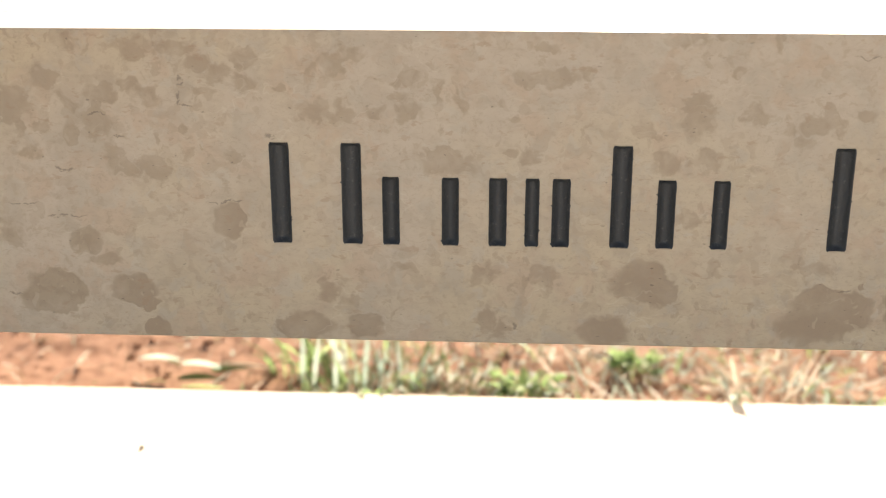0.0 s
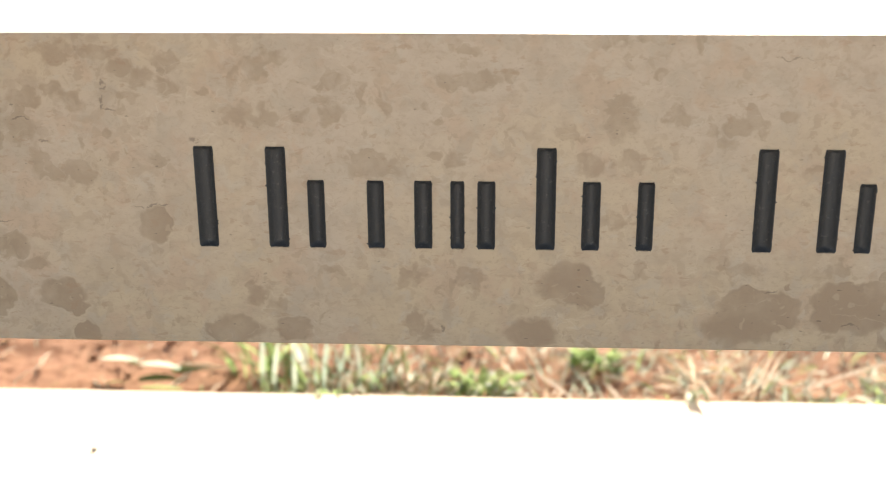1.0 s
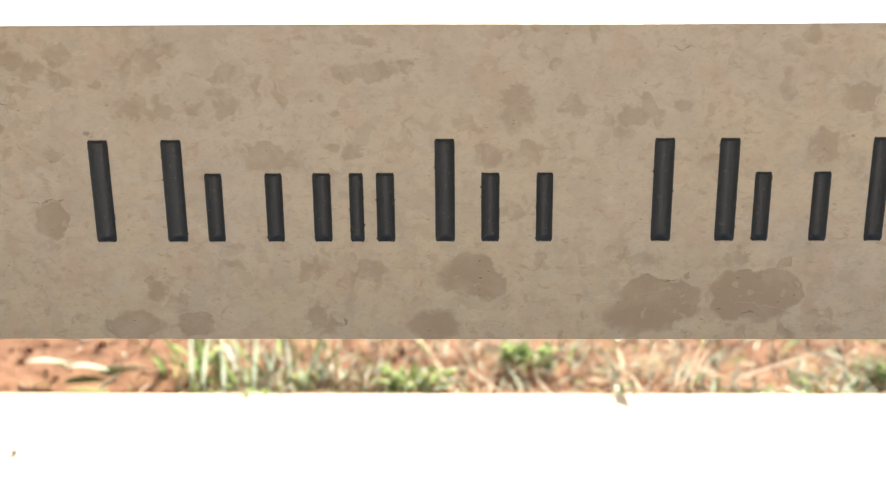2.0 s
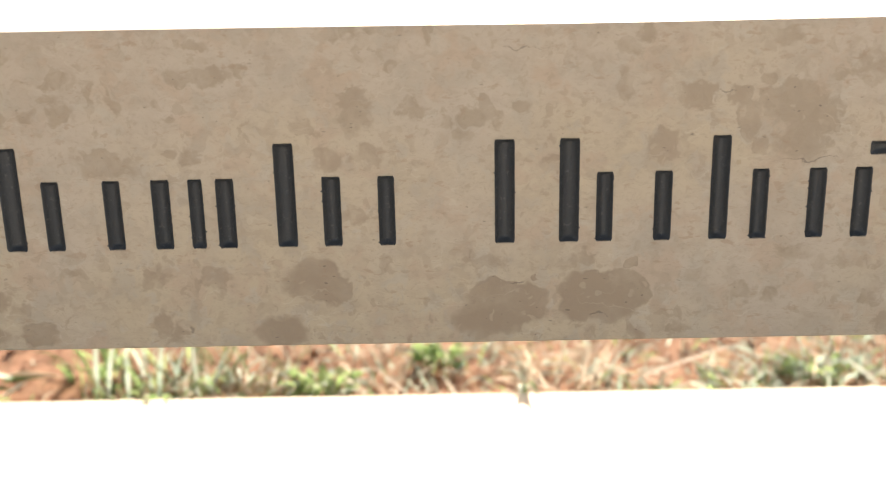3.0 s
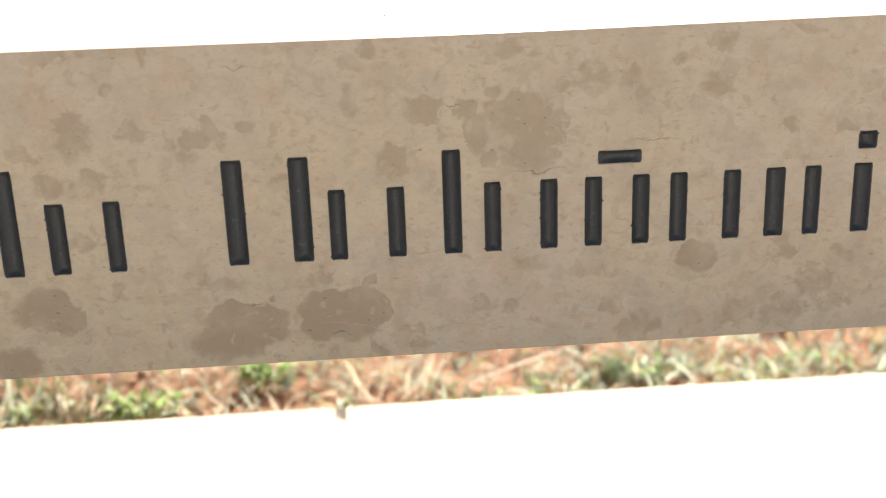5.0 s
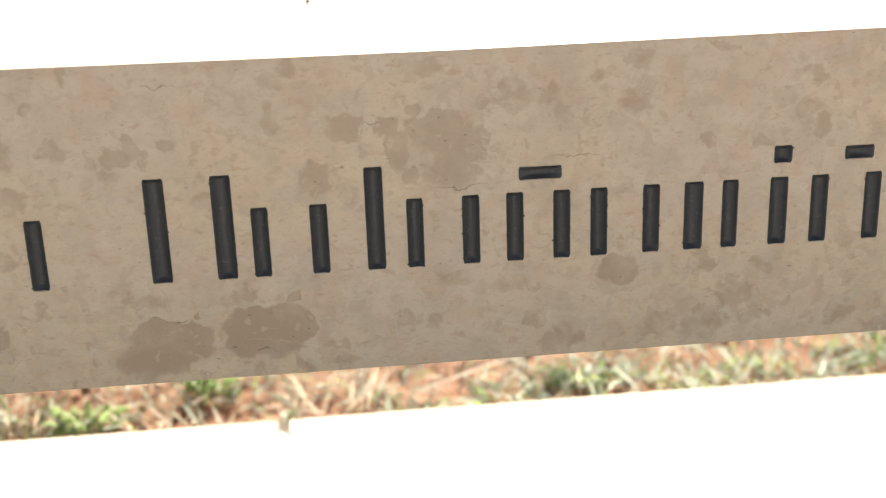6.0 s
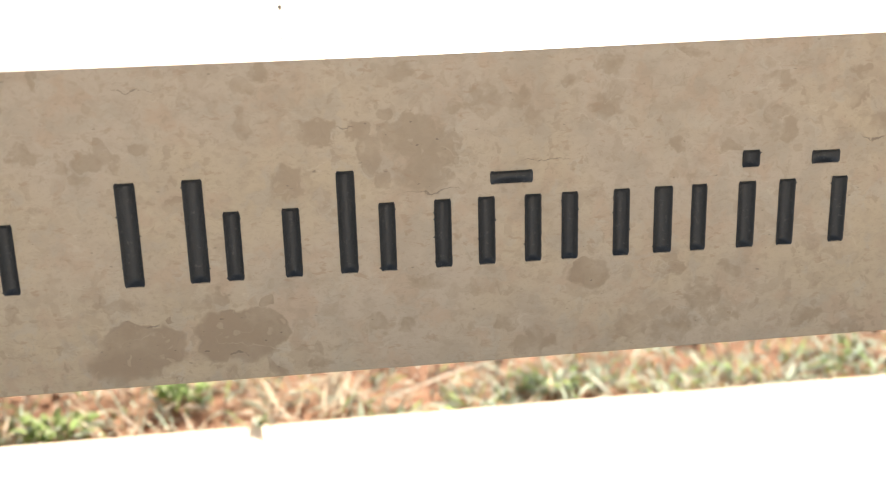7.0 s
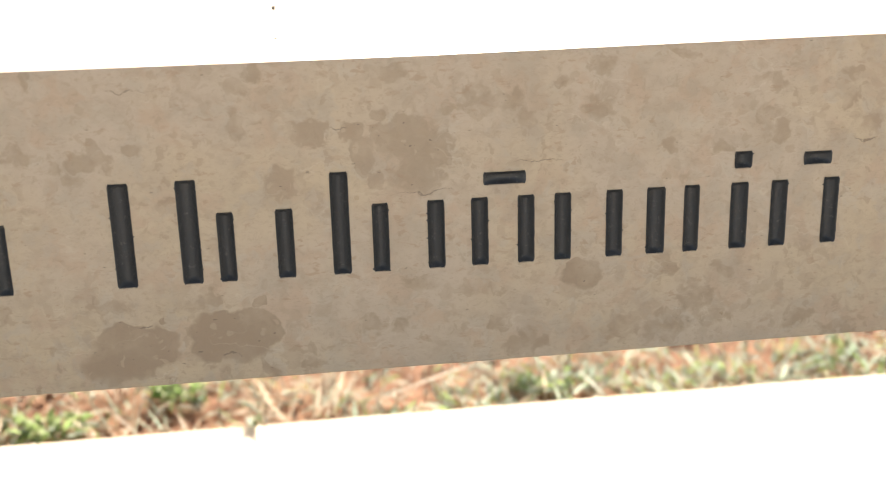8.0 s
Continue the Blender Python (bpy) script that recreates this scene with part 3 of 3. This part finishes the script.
def leafy_weed(x, y, seed, count, size, kinds, label):
    s = Sward(seed)
    for _ in range(count):
        a, d = s.rnd.uniform(0, 360), size * math.sqrt(s.rnd.random())
        px, py = x + d * math.cos(radians(a)), max(0.442, y + 0.6 * d * math.sin(radians(a)))
        s.blade(px, py, soil_height(px, py) + s.rnd.uniform(0.0, 0.018), a, s.rnd.uniform(0.009, 0.020), s.rnd.uniform(0.006, 0.011),
                s.rnd.uniform(0, 60), s.rnd.uniform(0, 70), s.rnd.choice(kinds), 4, s.rnd.uniform(-50, 50))
    s.finish("leafy_weed", label, "weed", group="leafy weeds", piece="leaf")


leafy_weed(0.198, 0.515, 21, 120, 0.038, [G, G, G, P], "small bright green leafy weed in red earth")
leafy_weed(0.335, 0.585, 22, 80, 0.028, [G, G, G], "small fresh green weed among dry straw")


def grass_patch(x, y, seed, count, spread, label):
    """Low tangled grass, green and bleached."""
    s = Sward(seed)
    s.tuft(x, y, count, 0.036, spread, [G, G, P, P, P, P, S, S], 0.0046, (0, 50), (0, 50))
    s.tuft(x, y, count // 3, 0.028, spread * 0.8, [G, P, P], 0.006, (10, 80), (0, 60))
    s.finish("grass_tuft", label, "grass", group="grass tufts")


leafy_weed(0.765, 0.535, 33, 70, 0.034, [D, D, G, P], "dull dark green weed among pale grass")
grass_patch(0.690, 0.500, 23, 90, 0.060, "low tangled grey-green grass at the pavement edge")
grass_patch(0.795, 0.555, 24, 100, 0.065, "sprawling green and straw-coloured grass on red earth")
grass_patch(0.930, 0.505, 25, 90, 0.065, "low grey-green grass along the pavement")
grass_patch(1.050, 0.540, 26, 110, 0.080, "tangled green grass with pale blades on red earth")
grass_patch(1.190, 0.560, 27, 100, 0.080, "dense green grass mixed with straw on red earth")
grass_patch(0.560, 0.480, 28, 40, 0.050, "thin dry grass at the pavement edge")


def edge_sprig():
    """A dry sprig that leans over the edge of the pavement."""
    s = Sward(31)
    s.blade(0.426, 0.450, -0.016, -96, 0.053, 0.008, 84, 120, P, 8, 20)
    s.blade(0.430, 0.450, -0.016, -78, 0.064, 0.009, 80, 118, D, 8, 30)
    s.blade(0.428, 0.451, -0.016, -88, 0.052, 0.008, 84, 112, D, 8, -20)
    s.blade(0.427, 0.454, -0.020, -130, 0.056, 0.003, 62, 90, S, 7)
    s.blade(0.432, 0.456, -0.022, -70, 0.046, 0.006, 72, 120, S, 6)
    s.blade(0.434, 0.460, -0.028, 80, 0.055, 0.005, 75, 50, S, 5)
    s.blade(0.424, 0.454, -0.022, -105, 0.050, 0.003, 58, 80, L, 6)
    s.finish("dry_sprig", "dry sprig leaning over the pavement edge", "grass")


edge_sprig()


def straw_clump(x, y, seed, count, tall, label):
    s = Sward(seed)
    s.tuft(x, y, count, tall, 0.05, [S, S, S, P], 0.004, (5, 75), (0, 50))
    s.finish("straw_clump", label, "dry grass", group="straw clumps", piece="straw")


straw_clump(0.477, 0.525, 41, 55, 0.075, "clump of bleached dry straw on red earth")
straw_clump(0.270, 0.520, 42, 16, 0.070, "few dry straws beside a green weed")
straw_clump(0.800, 0.520, 43, 22, 0.060, "dry straws mixed with green weeds")


def long_stalk(name, x, y, way, length, width, label, kind=S):
    s = Sward(int(abs(x) * 1000))
    s.blade(x, y, -0.022, way, length, width, 5, 8, kind, 8)
    s.finish(name, label, "dry stalk", group="dry stalks")


long_stalk("dry_stalk", 0.565, 0.512, 30, 0.20, 0.008, "long pale dry stalk lying on red earth")
long_stalk("dry_stalk", 0.827, 0.480, 100, 0.075, 0.008, "pale green stalk leaning over the earth", P)
long_stalk("dry_stalk", 0.300, 0.478, 122, 0.095, 0.006, "thin pale straw lying on red earth")
long_stalk("dry_stalk", 0.520, 0.560, -50, 0.060, 0.007, "short broken straw on red earth")
long_stalk("dry_stalk", 0.880, 0.575, 60, 0.070, 0.006, "pale straw lying across the earth")
long_stalk("dry_stalk", 0.360, 0.455, 108, 0.075, 0.005, "thin straw near the pavement edge")


def dry_grass():
    """Short dry and green bits strewn over the earth, thin in the west and dense in the east."""
    s = Sward(55)
    r = s.rnd
    for _ in range(11000):
        x, y = r.uniform(-0.7, 1.45), 0.44 + 0.55 * r.random()
        dense = 0.10 + 1.0 * max(0.0, min(1.0, (x + 0.05) / 0.35)) * (0.55 + 0.9 * noise.noise(Vector((x * 9, y * 9, 4))))
        if r.random() > dense:
            continue
        green = r.random() < 0.35 + 0.5 * max(0, x - 0.4)
        kind = r.choice([G, P, P]) if green else r.choice([S, S, L, P, P] if x > 0.3 else [S, S, L, L, P])
        s.blade(x, y, soil_height(x, y) + r.uniform(0, 0.006), r.uniform(0, 360), r.uniform(0.010, 0.042), r.uniform(0.0015, 0.0045),
                r.uniform(-5, 70), r.uniform(0, 60), kind, 3, r.uniform(-70, 70))
    s.finish("grass", "sparse dry and green grass on red earth", "grass", kind="stuff")


dry_grass()


def soil_clods():
    rnd = random.Random(77)
    bm = bmesh.new()
    bmesh.ops.create_icosphere(bm, subdivisions=1, radius=1)
    ball = [v.co.copy() for v in bm.verts]
    tris = [tuple(v.index for v in f.verts) for f in bm.faces]
    bm.free()
    verts, faces = [], []
    for _ in range(1500):
        x, y = rnd.uniform(-0.7, 1.45), 0.442 + 0.5 * rnd.random()
        size = 0.0016 * math.exp(rnd.gauss(0, 0.75))
        size = min(size, 0.0065)
        base, z = len(verts), soil_height(x, y)
        turn = Euler((rnd.uniform(0, 6), rnd.uniform(0, 6), rnd.uniform(0, 6))).to_matrix()
        for c in ball:
            d = turn @ (c * size * rnd.uniform(0.7, 1.25))
            verts.append((x + d.x, y + d.y, z + size * 0.35 + d.z * 0.75))
        faces += [tuple(base + i for i in t) for t in tris]
    ob = mesh_object("soil_clods", verts, faces, [EARTH])
    tagged(ob, "loose crumbs and clods of red earth", "soil", kind="stuff")


soil_clods()
